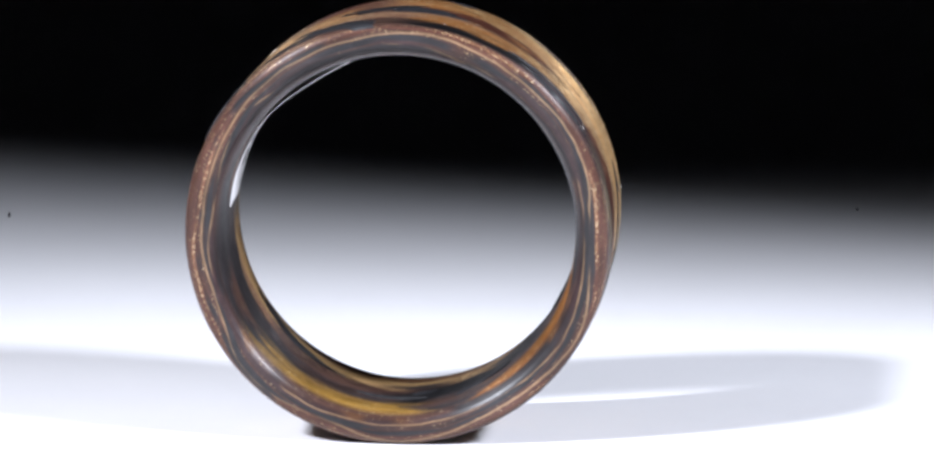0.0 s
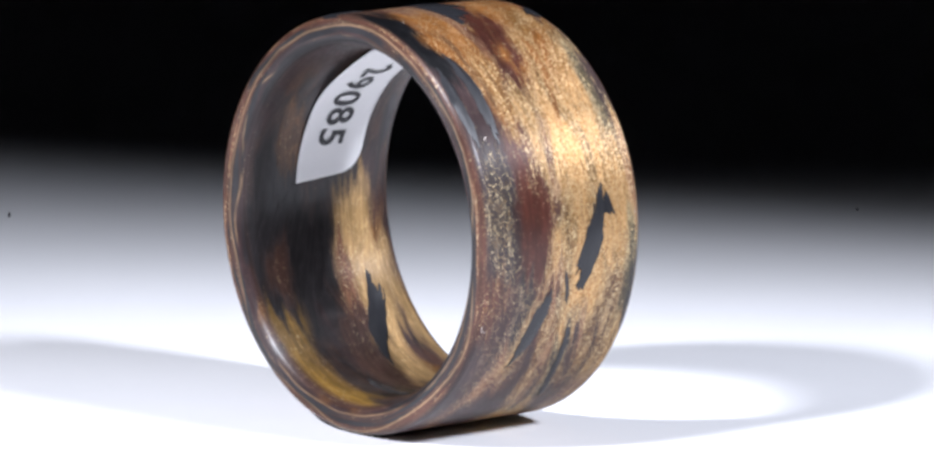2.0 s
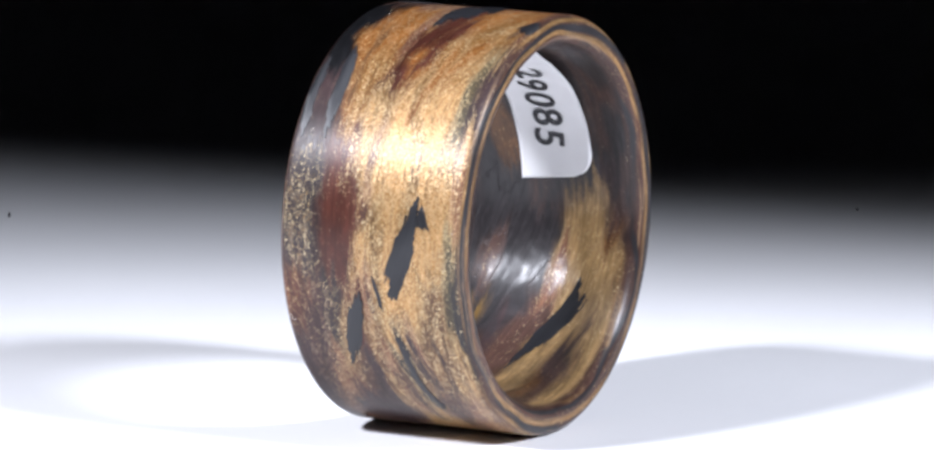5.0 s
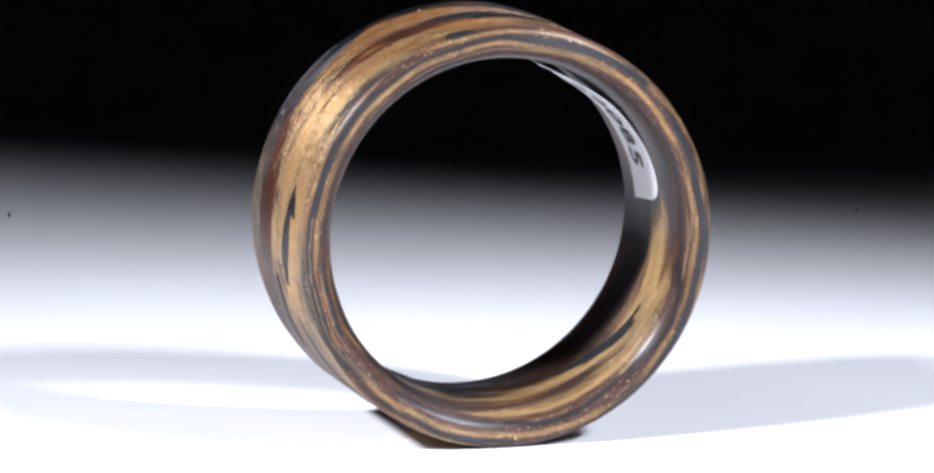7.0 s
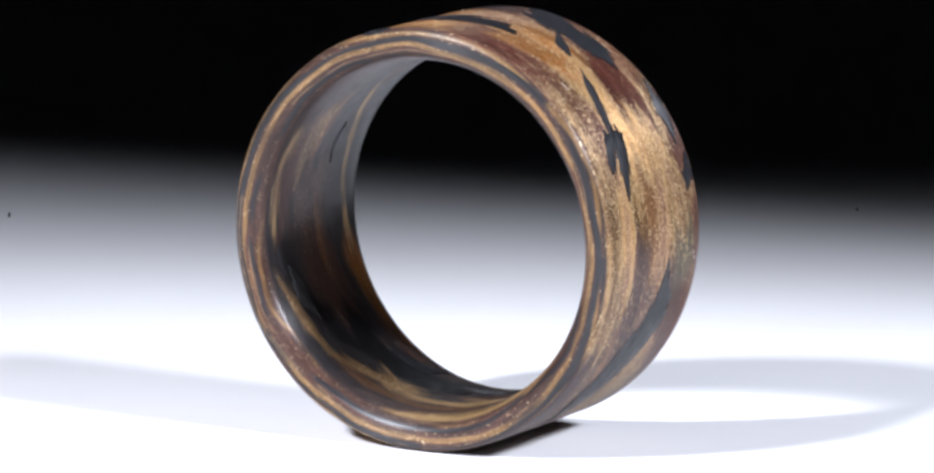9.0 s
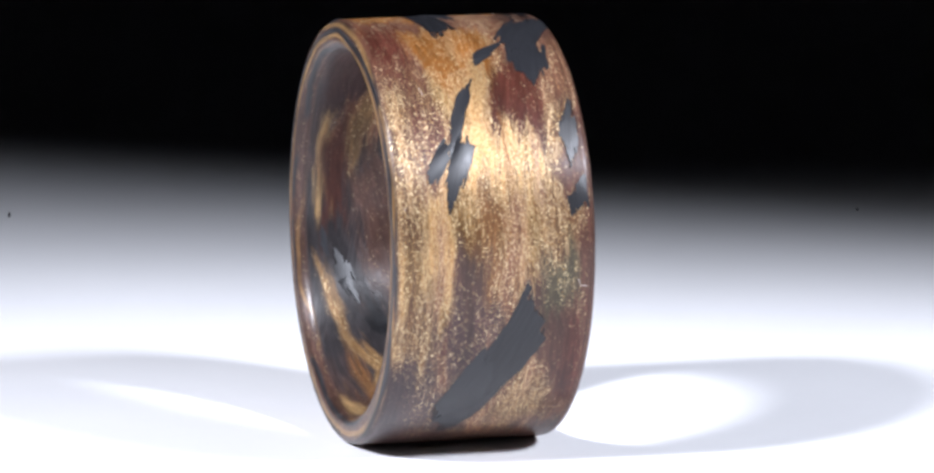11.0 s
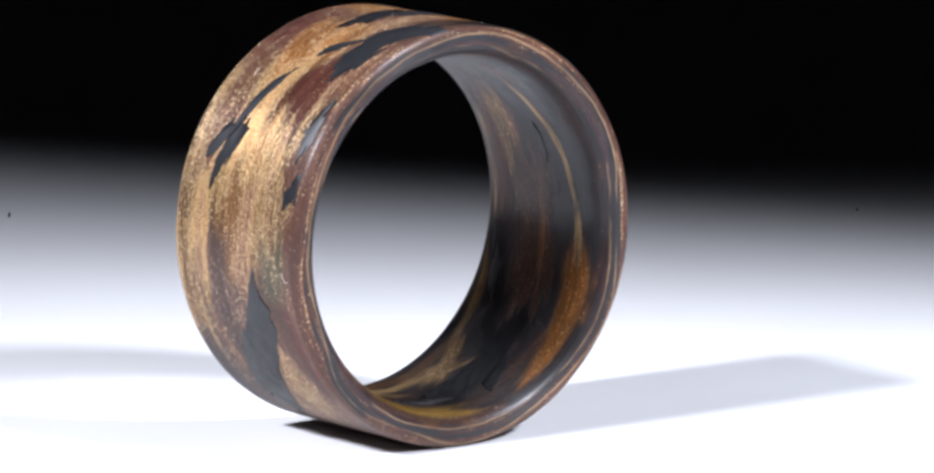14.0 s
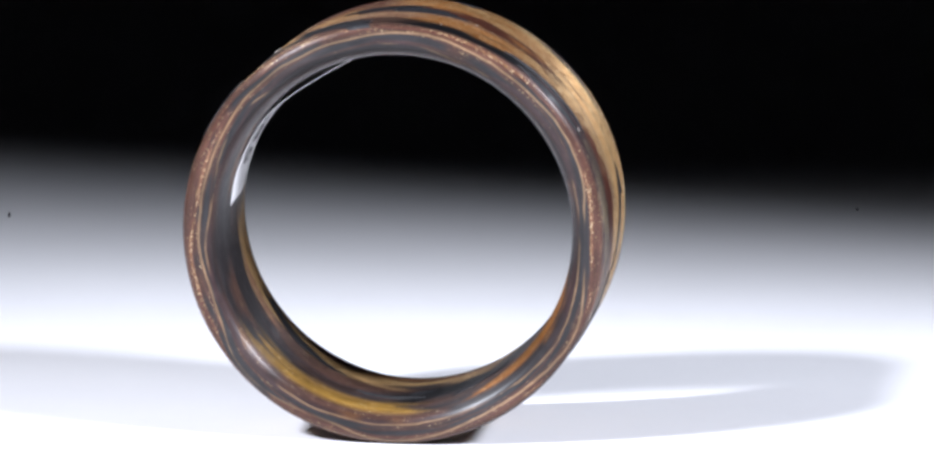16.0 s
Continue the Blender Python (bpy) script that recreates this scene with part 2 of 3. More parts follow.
# outer face, from the side that turns to the front first
tow(OUTER, 0.0, 3.0, 14.0, 2.2, -4, "amber", 0.3)
tow(OUTER, 2.0, -1.4, 12.0, 2.0, 3, "copper", 0.3)
tow(OUTER, 0.0, 0.9, 8.0, 1.0, -3, "maroon", 0.3)
tow(OUTER, -2.0, -3.6, 11.0, 1.2, 2, "umber", 0.3)
tow(OUTER, 94.0, 2.25, 25.75, 5.49, -0, "gold", 0.4)
tow(OUTER, 86.6, -4.08, 26.77, 3.47, -0, "plum", 0.4)
tow(OUTER, 132.6, -1.27, 12.57, 4.37, 3, "copper", 0.4)
tow(OUTER, 127.1, 2.75, 13.56, 4.36, -1, "gold", 0.4)
tow(OUTER, 20.3, -4.24, 6.95, 1.76, -1, "coal")
tow(OUTER, 54.9, -4.10, 4.24, 1.33, 1, "plum")
tow(OUTER, 81.7, -3.73, 6.17, 2.89, 2, "speck", 0.4)
tow(OUTER, 99.3, -2.36, 8.58, 1.59, 5, "darkspeck", 0.3)
tow(OUTER, 109.6, -4.19, 4.10, 1.26, 10, "maroonspeck")
tow(OUTER, 137.1, -4.42, 8.28, 2.05, -0, "plum", 0.3)
tow(OUTER, 131.5, -3.32, 10.24, 1.17, 1, "plumspeck", 0.3)
tow(OUTER, 31.1, -1.78, 9.54, 2.56, 2, "amber", 0.3)
tow(OUTER, 50.8, -1.29, 5.11, 1.74, 1, "ambergold", 0.4)
tow(OUTER, 78.2, -1.82, 7.40, 1.79, 3, "maroon", 0.35)
tow(OUTER, 35.4, -0.06, 6.02, 1.60, -5, "maroon")
tow(OUTER, 26.8, 1.85, 6.31, 1.94, -18, "amber", 0.3)
tow(OUTER, 28.0, 1.15, 4.60, 1.05, -12, "maroon")
tow(OUTER, 36.8, 2.41, 8.33, 2.17, -20, "ambergold", 0.4)
tow(OUTER, 39.9, 2.32, 6.37, 0.43, -21, "amber")
tow(OUTER, 61.3, 1.75, 5.93, 4.34, 0, "gold", 0.4)
tow(OUTER, 44.4, 4.14, 4.60, 0.76, -1, "olive", 0.3)
tow(OUTER, 45.2, 4.80, 4.91, 0.70, 0, "plum", 0.25)
tow(OUTER, 71.9, 4.83, 4.87, 0.69, 0, "copper", 0.25)
tow(OUTER, 99.7, 4.49, 5.29, 0.75, 0, "olive", 0.3)
tow(OUTER, 105.6, 4.90, 6.90, 0.58, 0, "slate", 0.2)
tow(OUTER, 147.4, 4.78, 5.73, 0.94, -1, "amberdark", 0.25)
tow(OUTER, 133.2, -0.97, 7.94, 1.64, 1, "umber", 0.35)
tow(OUTER, 118.3, -1.61, 4.20, 0.57, -8, "goldspeck")
tow(OUTER, 145.8, -2.76, 4.94, 1.47, 1, "copper", 0.3)
tow(OUTER, 126.2, -0.02, 8.40, 0.99, 6, "goldspeck", 0.25)
tow(OUTER, 131.7, 0.58, 6.39, 0.52, 6, "copper")
tow(OUTER, 104.0, 0.09, 2.40, 0.23, 6, "umber", 0.1)
tow(OUTER, 115.8, 1.31, 3.31, 0.34, 10, "slate", 0.12)
tow(OUTER, 135.6, 1.68, 4.97, 1.03, 13, "darkspeck", 0.25)
tow(OUTER, 132.3, 2.66, 8.05, 1.34, 6, "goldspeck", 0.3)
tow(OUTER, 115.0, 3.65, 6.17, 0.87, 2, "goldspeck", 0.3)
tow(OUTER, 131.4, 3.39, 6.35, 0.23, 6, "umber", 0.1)
tow(OUTER, 119.4, 2.20, 4.65, 0.20, 9, "copper", 0.1)
tow(OUTER, 150.1, -1.57, 6.55, 0.71, 2, "maroonspeck", 0.2)
tow(OUTER, 149.2, 3.31, 5.34, 1.77, 0, "copper", 0.3)
tow(OUTER, 65.2, -0.10, 3.94, 0.40, -4, "copper", 0.2)
tow(OUTER, 41.9, 1.71, 4.70, 0.28, -13, "amber", 0.15)
tow(OUTER, 22.5, -0.81, 5.25, 0.41, 1, "copper", 0.15)
tow(OUTER, 39.4, -2.44, 5.59, 0.46, 4, "amberdark", 0.2)
tow(OUTER, 140.0, 0.9, 5.0, 0.5, 9, "umber", 0.15)
tow(OUTER, 128.0, -0.6, 6.0, 0.4, 4, "plum", 0.15)
tow(OUTER, 122.0, 1.9, 4.5, 0.3, 11, "plum", 0.1)
tow(OUTER, 146.0, 2.6, 4.0, 1.2, 6, "umber", 0.3)
tow(OUTER, 150.0, -1.5, 4.5, 2.6, 2, "plum", 0.4)
tow(OUTER, 110.0, -0.7, 3.5, 0.5, -8, "maroon", 0.2)
# outer face, the other side
tow(OUTER, -45.8, 3.48, 15.57, 3.15, -1, "maroonspeck", 0.4)
tow(OUTER, -96.1, 3.77, 8.60, 2.57, 0, "gold", 0.4)
tow(OUTER, -54.1, 0.55, 13.14, 2.86, -3, "gold", 0.45)
tow(OUTER, -70.2, -1.96, 8.38, 3.72, -0, "gold", 0.45)
tow(OUTER, -80.8, -4.42, 22.90, 1.72, -0, "copperdark", 0.3)
tow(OUTER, -64.0, 4.28, 8.30, 1.31, -0, "goldspeck", 0.35)
tow(OUTER, -43.2, 2.65, 4.85, 0.40, 8, "goldspeck")
tow(OUTER, -29.8, 2.97, 4.32, 0.45, 10, "copper")
tow(OUTER, -19.9, 3.66, 3.73, 2.32, -1, "maroon", 0.3)
tow(OUTER, -53.5, 2.40, 2.32, 1.41, -11, "maroonspeck", 0.3)
tow(OUTER, -27.9, 1.52, 5.01, 1.49, 9, "amber", 0.3)
tow(OUTER, -23.6, -0.39, 4.18, 1.59, -6, "amber", 0.3)
tow(OUTER, -53.0, 0.39, 6.63, 0.97, -3, "gold")
tow(OUTER, -43.2, -1.62, 3.97, 1.85, -13, "maroon", 0.3)
tow(OUTER, -50.8, -2.85, 4.19, 0.86, 0, "maroon", 0.25)
tow(OUTER, -33.6, -4.11, 4.38, 1.27, -5, "copper", 0.3)
tow(OUTER, -53.8, -3.53, 3.43, 0.97, -7, "goldspeck", 0.25)
tow(OUTER, -84.1, 0.27, 5.97, 1.37, -4, "amberdark", 0.35)
tow(OUTER, -88.5, -0.79, 4.71, 1.13, -8, "copper", 0.3)
tow(OUTER, -65.3, -0.48, 2.69, 0.57, -4, "ambergold", 0.2)
tow(OUTER, -81.3, -3.17, 3.74, 1.72, -1, "goldspeck", 0.3)
tow(OUTER, -96.6, -3.19, 3.61, 1.72, 2, "olive", 0.35)
tow(OUTER, -101.9, 1.23, 5.00, 1.20, -0, "umber", 0.25)
tow(OUTER, -130.8, 2.55, 10.24, 3.46, -2, "plumspeck", 0.4)
tow(OUTER, -138.0, 4.38, 7.54, 1.16, 2, "plum", 0.3)
tow(OUTER, -109.5, 3.77, 3.67, 1.72, 1, "goldspeck", 0.3)
tow(OUTER, -132.4, -1.93, 5.41, 3.47, -1, "copper", 0.35)
tow(OUTER, -134.7, -2.09, 3.11, 2.32, 2, "goldspeck", 0.3)
tow(OUTER, -117.5, -3.37, 4.07, 1.26, 3, "copperdark", 0.25)
tow(OUTER, -119.7, -3.99, 7.36, 0.98, 1, "maroon", 0.25)
tow(OUTER, -92.4, 2.76, 3.83, 0.46, -3, "copper", 0.15)
tow(OUTER, -99.1, 4.14, 3.97, 0.29, 2, "amberdark", 0.1)
tow(OUTER, -66.9, -2.37, 3.85, 0.29, -1, "copper", 0.15)
tow(OUTER, -62.7, -0.89, 3.64, 0.26, 2, "amber", 0.1)
tow(OUTER, -120.4, 2.24, 3.86, 0.52, 3, "maroonspeck", 0.2)
tow(OUTER, -137.7, -0.07, 4.31, 0.86, 9, "copper", 0.2)
# inner face
tow(INNER, 140.0, 0.2, 13.0, 3.6, -8, "night", 0.4)
tow(INNER, 75.0, -3.2, 16.0, 2.0, -3, "slate", 0.4)
tow(INNER, -95.0, -2.6, 13.0, 2.6, 2, "night", 0.4)
tow(INNER, 172.0, -0.6, 9.0, 1.6, 4, "umber", 0.4)
tow(INNER, 178.0, 2.6, 8.0, 0.8, -4, "amberdark", 0.3)
tow(INNER, -162.4, -4.69, 6.71, 1.20, 8, "ochre")
tow(INNER, -169.4, 3.3, 6.04, 0.70, -7, "umber")
tow(INNER, 40.0, 2.4, 8.0, 1.0, 4, "plum", 0.3)
tow(INNER, -111.7, 3.24, 4.45, 1.33, 8, "amberdark", 0.3)
tow(INNER, -153.3, 4.69, 11.68, 1.72, -6, "honey", 0.3)
tow(INNER, -121.2, 4.62, 2.99, 0.76, -13, "honeyspeck")
tow(INNER, -140.6, 2.89, 2.35, 0.62, 14, "plum")
tow(INNER, 104.0, 3.03, 8.09, 3.52, 12, "night", 0.4)
tow(INNER, 57.0, 1.79, 3.25, 1.31, 0, "copper", 0.25)
tow(INNER, 72.9, -2.16, 4.33, 1.35, -17, "slate", 0.3)
tow(INNER, 154.8, 1.42, 4.59, 0.74, -28, "honeyspeck", 0.25)
tow(INNER, -180.0, 1.35, 5.46, 0.50, -8, "honey")
tow(INNER, 93.5, -0.43, 2.14, 0.83, -2, "umber")
tow(INNER, -114.7, -2.55, 7.62, 4.06, 18, "night", 0.4)
tow(INNER, -65.1, -2.40, 3.56, 1.06, -7, "amberdark", 0.3)
tow(INNER, -101.1, 2.25, 4.53, 1.70, -1, "honey", 0.3)
tow(INNER, -124.8, 1.94, 5.91, 2.70, 10, "honey", 0.35)
tow(INNER, -158.5, 1.32, 6.08, 1.53, 7, "honey", 0.25)
tow(INNER, -122.5, 0.75, 4.22, 0.83, 5, "copper", 0.3)
tow(INNER, -148.0, -0.29, 4.94, 1.55, 16, "umber", 0.3)
tow(INNER, -157.9, -4.25, 8.25, 2.05, 4, "ochre", 0.35)
tow(INNER, -114.3, -3.06, 3.18, 1.12, 11, "umber", 0.3)
tow(INNER, 103.9, -2.19, 6.83, 2.14, -9, "night", 0.4)
tow(INNER, 147.9, -0.60, 9.82, 2.60, -16, "coal", 0.35)
tow(INNER, 98.1, 0.33, 7.83, 2.89, -11, "umber", 0.35)
tow(INNER, 74.4, 3.61, 5.14, 0.59, 4, "honey")
tow(INNER, 126.1, 3.43, 4.51, 0.56, -11, "honeyspeck")
tow(INNER, 60.9, 1.84, 3.95, 0.94, 11, "honeyspeck", 0.3)
tow(INNER, 53.0, -0.41, 6.10, 1.29, -6, "slate", 0.25)
tow(INNER, 77.6, 3.11, 5.28, 0.96, 2, "maroon", 0.25)
tow(INNER, 59.2, -1.94, 9.37, 0.30, -13, "honey")
tow(INNER, 98.3, -3.23, 3.18, 0.29, -8, "honey")
tow(INNER, 127.3, -3.81, 6.35, 1.18, -9, "amber", 0.3)
tow(INNER, 99.8, -0.19, 3.35, 0.51, -8, "amberdark", 0.2)
tow(INNER, 156.3, 1.44, 1.94, 1.12, 20, "honeyspeck")
tow(INNER, 31.7, -1.62, 2.09, 1.23, -7, "umber")

# rims: the layers of the lay-up, seen on edge as thin rings that wander and pinch out
def rim_lines(side, seed, layers):
    on = step(side * P[:, 1], WIDE / 2 - 0.70, WIDE / 2 - 0.30)[None, :]
    on = np.where(P[None, :, 0] > R_OUT - 0.4, step(side * P[None, :, 1], WIDE / 2 - 0.24, WIDE / 2 - 0.04), on)
    flat = np.zeros((N_ROUND, 1))
    drift = 0.80 * (round_noise(1.7, flat + seed, seed) - 0.5) + 0.20 * (round_noise(5, flat, seed) - 0.5)
    depth = R_OUT - rad_g + drift
    blend(on * np.ones(phi_g.shape), "umber")
    FLOW[:] = np.where((on * np.ones(phi_g.shape) > 0.3)[..., None], LAID, FLOW)
    for i, (near, far, tone, fill) in enumerate(layers):
        wob = 0.40 * (round_noise(2.3, flat + i, 7 * i + seed) - 0.5) + 0.05 * (round_noise(15, flat + i, i) - 0.5)
        keep = step(0.65 * round_noise(1.9, flat + 3 * i, 13 * i + seed) + 0.35 * round_noise(8.3, flat + 5 * i, 9 * i + seed), 0.86 - fill * 0.9, 1.06 - fill * 0.9)
        edge = min(0.05, (far - near) * 0.5)
        blend(on * keep * step(depth + wob, near - edge, near + edge) * (1 - step(depth + wob, far - edge, far + edge)), tone)


rim_lines(-1, 3.3, ((-0.3, 0.62, "copperdark", 1.0), (0.12, 0.28, "copper", 0.5), (0.30, 0.56, "slate", 0.55), (0.58, 0.66, "gilt", 1.0), (0.68, 1.02, "slate", 0.9), (0.80, 0.86, "copperdark", 0.5),
                    (0.98, 1.3, "plum", 0.8), (1.06, 1.12, "gilt", 0.5), (1.2, 1.8, "night", 0.6), (1.3, 1.6, "amberdark", 0.25)))
rim_lines(1, 17.7, ((-0.3, 0.12, "slate", 0.75), (0.08, 0.28, "brass", 0.9), (0.30, 0.66, "slate", 0.9), (0.44, 0.48, "gilt", 0.4), (0.66, 0.92, "brass", 0.75), (0.78, 0.83, "gilt", 0.6),
                    (0.92, 1.12, "copperdark", 0.7), (1.04, 1.09, "gilt", 0.6), (1.12, 1.9, "umber", 0.8), (1.2, 1.40, "slate", 0.7), (1.44, 1.56, "brass", 0.4)))

# long streaks through the whole lay-up
flow_n = 0.66 * round_noise(2.7, arc_w * 1.35, 60) + 0.34 * round_noise(6.5, arc_w * 6.0, 20)
TONE *= (0.55 + 0.9 * flow_n)[..., None]
FLECK *= np.clip(0.35 + 1.3 * flow_n, 0, 1.2) * (0.65 + 0.35 * out_g)

k = len(P)
X = np.stack([np.sin(phi_g) * rad_g, brd_g, R_OUT + np.cos(phi_g) * rad_g], -1).reshape(-1, 3) * MM
gi, gj = np.meshgrid(np.arange(N_ROUND), np.arange(k), indexing="ij")
QUADS = np.stack([gi * k + gj, (gi + 1) % N_ROUND * k + gj, (gi + 1) % N_ROUND * k + (gj + 1) % k, gi * k + (gj + 1) % k], -1).reshape(-1, 4)
me = mesh_of("band", X.tolist(), QUADS.tolist(), BAND, True)
me.attributes.new("tone", "FLOAT_COLOR", "POINT").data.foreach_set("color", np.concatenate([TONE.reshape(-1, 3), np.ones((len(X), 1))], 1).ravel())
me.attributes.new("fleck", "FLOAT", "POINT").data.foreach_set("value", FLECK.ravel())
me.attributes.new("flow", "FLOAT_VECTOR", "POINT").data.foreach_set("vector", FLOW.ravel())
# the inner face is polished, up to where it turns into the rims
POLISH = (1 - step(rad_g, R_IN + 0.15, R_IN + 0.75))
me.attributes.new("polish", "FLOAT", "POINT").data.foreach_set("value", POLISH.ravel())
part("band", me, ring, "satin band of brown and gold-flecked tow under resin")


def face_radius(face, b):
    """The band's radius at b mm from its middle, on the outer or inner face."""
    h, b = WIDE / 2, abs(b)
    if face == OUTER:
        e = max(0.0, min(0.44, b - (h - 0.45)))
        return R_OUT - 0.02 * (b / h) ** 4 - 0.41 * (1 - math.sqrt(1 - (e / 0.45) ** 2))
    e = max(0.0, min(REACH - 0.02, b - (h - REACH)))
    return R_IN + FLARE * (1 - math.sqrt(1 - (e / REACH) ** 2))


def chip(face, phi, across, length, breadth, slant, lead=0, tail=0, sheen=False):
    """A flat chip of carbon tow inlaid in the band: its fibres end unevenly, sheared one way or the other at each end."""
    r = R_OUT if face == OUTER else R_IN
    sign = 1 if face == OUTER else -1
    die = random.Random(round(phi * 10) + round(across * 100) + face)
    lead, tail = lead or die.choice((-1, 1, 2)), tail or die.choice((-1, 1, 2))
    breadth *= 1.3
    lift = 0.006 + 0.003 * (len(ring.children) % 6)     # chips that cross lie one over the other
    bulge = (0.08 if sheen else 0.05) * min(1.0, breadth)                     # and each is a little rounded across
    n = max(6, int(breadth / 0.07))
    c, s = math.cos(radians(slant)), math.sin(radians(slant))
    m = max(8, int(length / 0.1))
    shear, stair = min(0.24 * length, 0.9 * breadth), min(0.2 * length, 0.85)
    point = min(0.40 * length, 2.4 * breadth) / shear    # an end that runs to a point
    ends, jag = [], [0, 0]
    for j in range(n):
        x = 2 * (j + 0.5) / n - 1
        if die.random() < 0.5:
            jag = [die.uniform(0, stair), die.uniform(0, stair)]
        cut = [abs(x) * point if way == 2 else 0.5 + 0.5 * x * way for way in (lead, tail)]
        ends.append((cut[0] * shear + jag[0] + die.uniform(0, 0.08), length - cut[1] * shear - jag[1] - die.uniform(0, 0.08)))
    made, verts, faces, flow, count = {}, [], [], [], {}

    def corner(i, j, low):
        if (i, j, low) not in made:
            u, v = length * (i / m - 0.5), breadth * (j / n - 0.5)
            v += 0.10 * math.sin(u * 1.1 + phi) + 0.02 * math.sin(u * 6 + j)
            b = max(0.08 - WIDE / 2, min(WIDE / 2 - 0.08, across + u * s + v * c))
            crown = bulge * max(0.0, 1 - (2 * v / breadth) ** 2) * max(0.0, 1 - (2 * u / length) ** 4)
            p, rr = radians(phi) + (u * c - v * s) / r, face_radius(face, b) + sign * (-0.05 if low == 1 else lift + crown)
            made[i, j, low] = len(verts)
            verts.append((math.sin(p) * rr * MM, b * MM, (R_OUT + math.cos(p) * rr) * MM))
            flow.append((u + phi, v + across * 3, 0))
        return made[i, j, low]

    for j in range(n):
        for i in range(m):
            if ends[j][0] <= length * (i + 0.5) / m <= ends[j][1]:
                ring4 = ((i, j), (i + 1, j), (i + 1, j + 1), (i, j + 1))
                faces.append(tuple(corner(*q, 0) for q in ring4))
                for e, q in zip(ring4, ring4[1:] + ring4[:1]):
                    count[frozenset((e, q))] = None if frozenset((e, q)) in count else (e, q)
    for pair in count.values():
        if pair:
            e, q = pair
            faces.append((corner(*q, 2), corner(*e, 2), corner(*e, 1), corner(*q, 1)))
    me = mesh_of("carbon_chip", verts, faces, SHEEN if sheen else CARBON, True)
    me.attributes.new("flow", "FLOAT_VECTOR", "POINT").data.foreach_set("vector", np.array(flow).ravel())
    return part("carbon_chip", me, ring, "silvery chip of chopped carbon" if sheen else "slate-black chip of chopped carbon")


chip(OUTER, 89.3, 1.85, 6.3, 0.9, -19, 2, -1)
chip(OUTER, 81.3, 2.85, 2.0, 0.5, 16, -1, -1)
chip(OUTER, 113.3, -1.22, 6.0, 0.66, -20, 2, 2)
chip(OUTER, 102.2, 0.28, 2.6, 0.16, 13, 2, 2)
chip(OUTER, 129.6, 1.51, 6.4, 0.28, 11, 2, 2)
chip(OUTER, 5.2, 0.31, 4.70, 1.30, -1)
chip(OUTER, 13.7, 4.60, 2.33, 0.70, -26)
chip(OUTER, 48.7, -4.50, 5.6, 0.42, 1, 2, 2, True)
chip(OUTER, 46.2, -3.25, 6.6, 0.5, 4, 2, 2, True)
chip(OUTER, -6.2, 0.77, 5.08, 1.10, 4)
chip(OUTER, -16.4, -3.34, 5.97, 1.60, -26)
chip(OUTER, -30.2, -3.05, 4.8, 1.55, -8)
chip(OUTER, -25.6, -1.12, 3.26, 0.55, -52)
chip(OUTER, -49.2, 1.16, 5.6, 0.5, -23, 2, 2)
chip(OUTER, -66.2, 1.75, 5.4, 0.8, -17, 2, -1)
chip(OUTER, -62.7, 2.55, 3.4, 0.62, -38, 1, -1)
chip(OUTER, -55.6, -4.12, 5.20, 0.72, -8, 2, 2, True)
chip(OUTER, -73.4, -4.25, 2.32, 0.80, 7)
chip(OUTER, -117.2, -0.95, 8.6, 1.75, -24, 2, -1)
chip(OUTER, -132.2, 0.75, 7.2, 1.9, -28, 1, -1)
chip(INNER, -138.7, 1.53, 6.97, 0.82, 22, 2, 1)
chip(INNER, -175.1, -2.11, 4.74, 0.46, 2, 2, 2, True)
chip(INNER, 114.1, 2.64, 3.58, 0.75, -19, 2, 2, True)
chip(INNER, 173.9, -0.83, 1.76, 0.54, -40, 1, 2)
chip(INNER, 151.7, -2.27, 3.85, 0.73, -27, 2, 1)
chip(INNER, 101.7, 3.57, 2.32, 0.28, -14, 2, 2)
chip(INNER, 65.3, -0.92, 3.24, 0.40, 3, 2, 2)


# ---- paper sticker inside the band ----
def inside(x, y, lift, phi, across):
    """From a flat sheet (x along the writing, y up, in mm) to the inner face; the writing runs down the band's side."""
    r = R_IN - lift
    p = radians(phi) - x / R_IN
    return (math.sin(p) * r * MM, (across + y) * MM, (R_OUT + math.cos(p) * r) * MM)


def loose(x):
    """How far the sticker stands off the band, in mm."""
    return 0.30 * math.sin(math.pi * max(0.0, min(1.0, (0.9 - x) / 6.3)) ** 1.3)


STICK = (-49.8, 0.5)     # its middle, degrees round the band and mm across


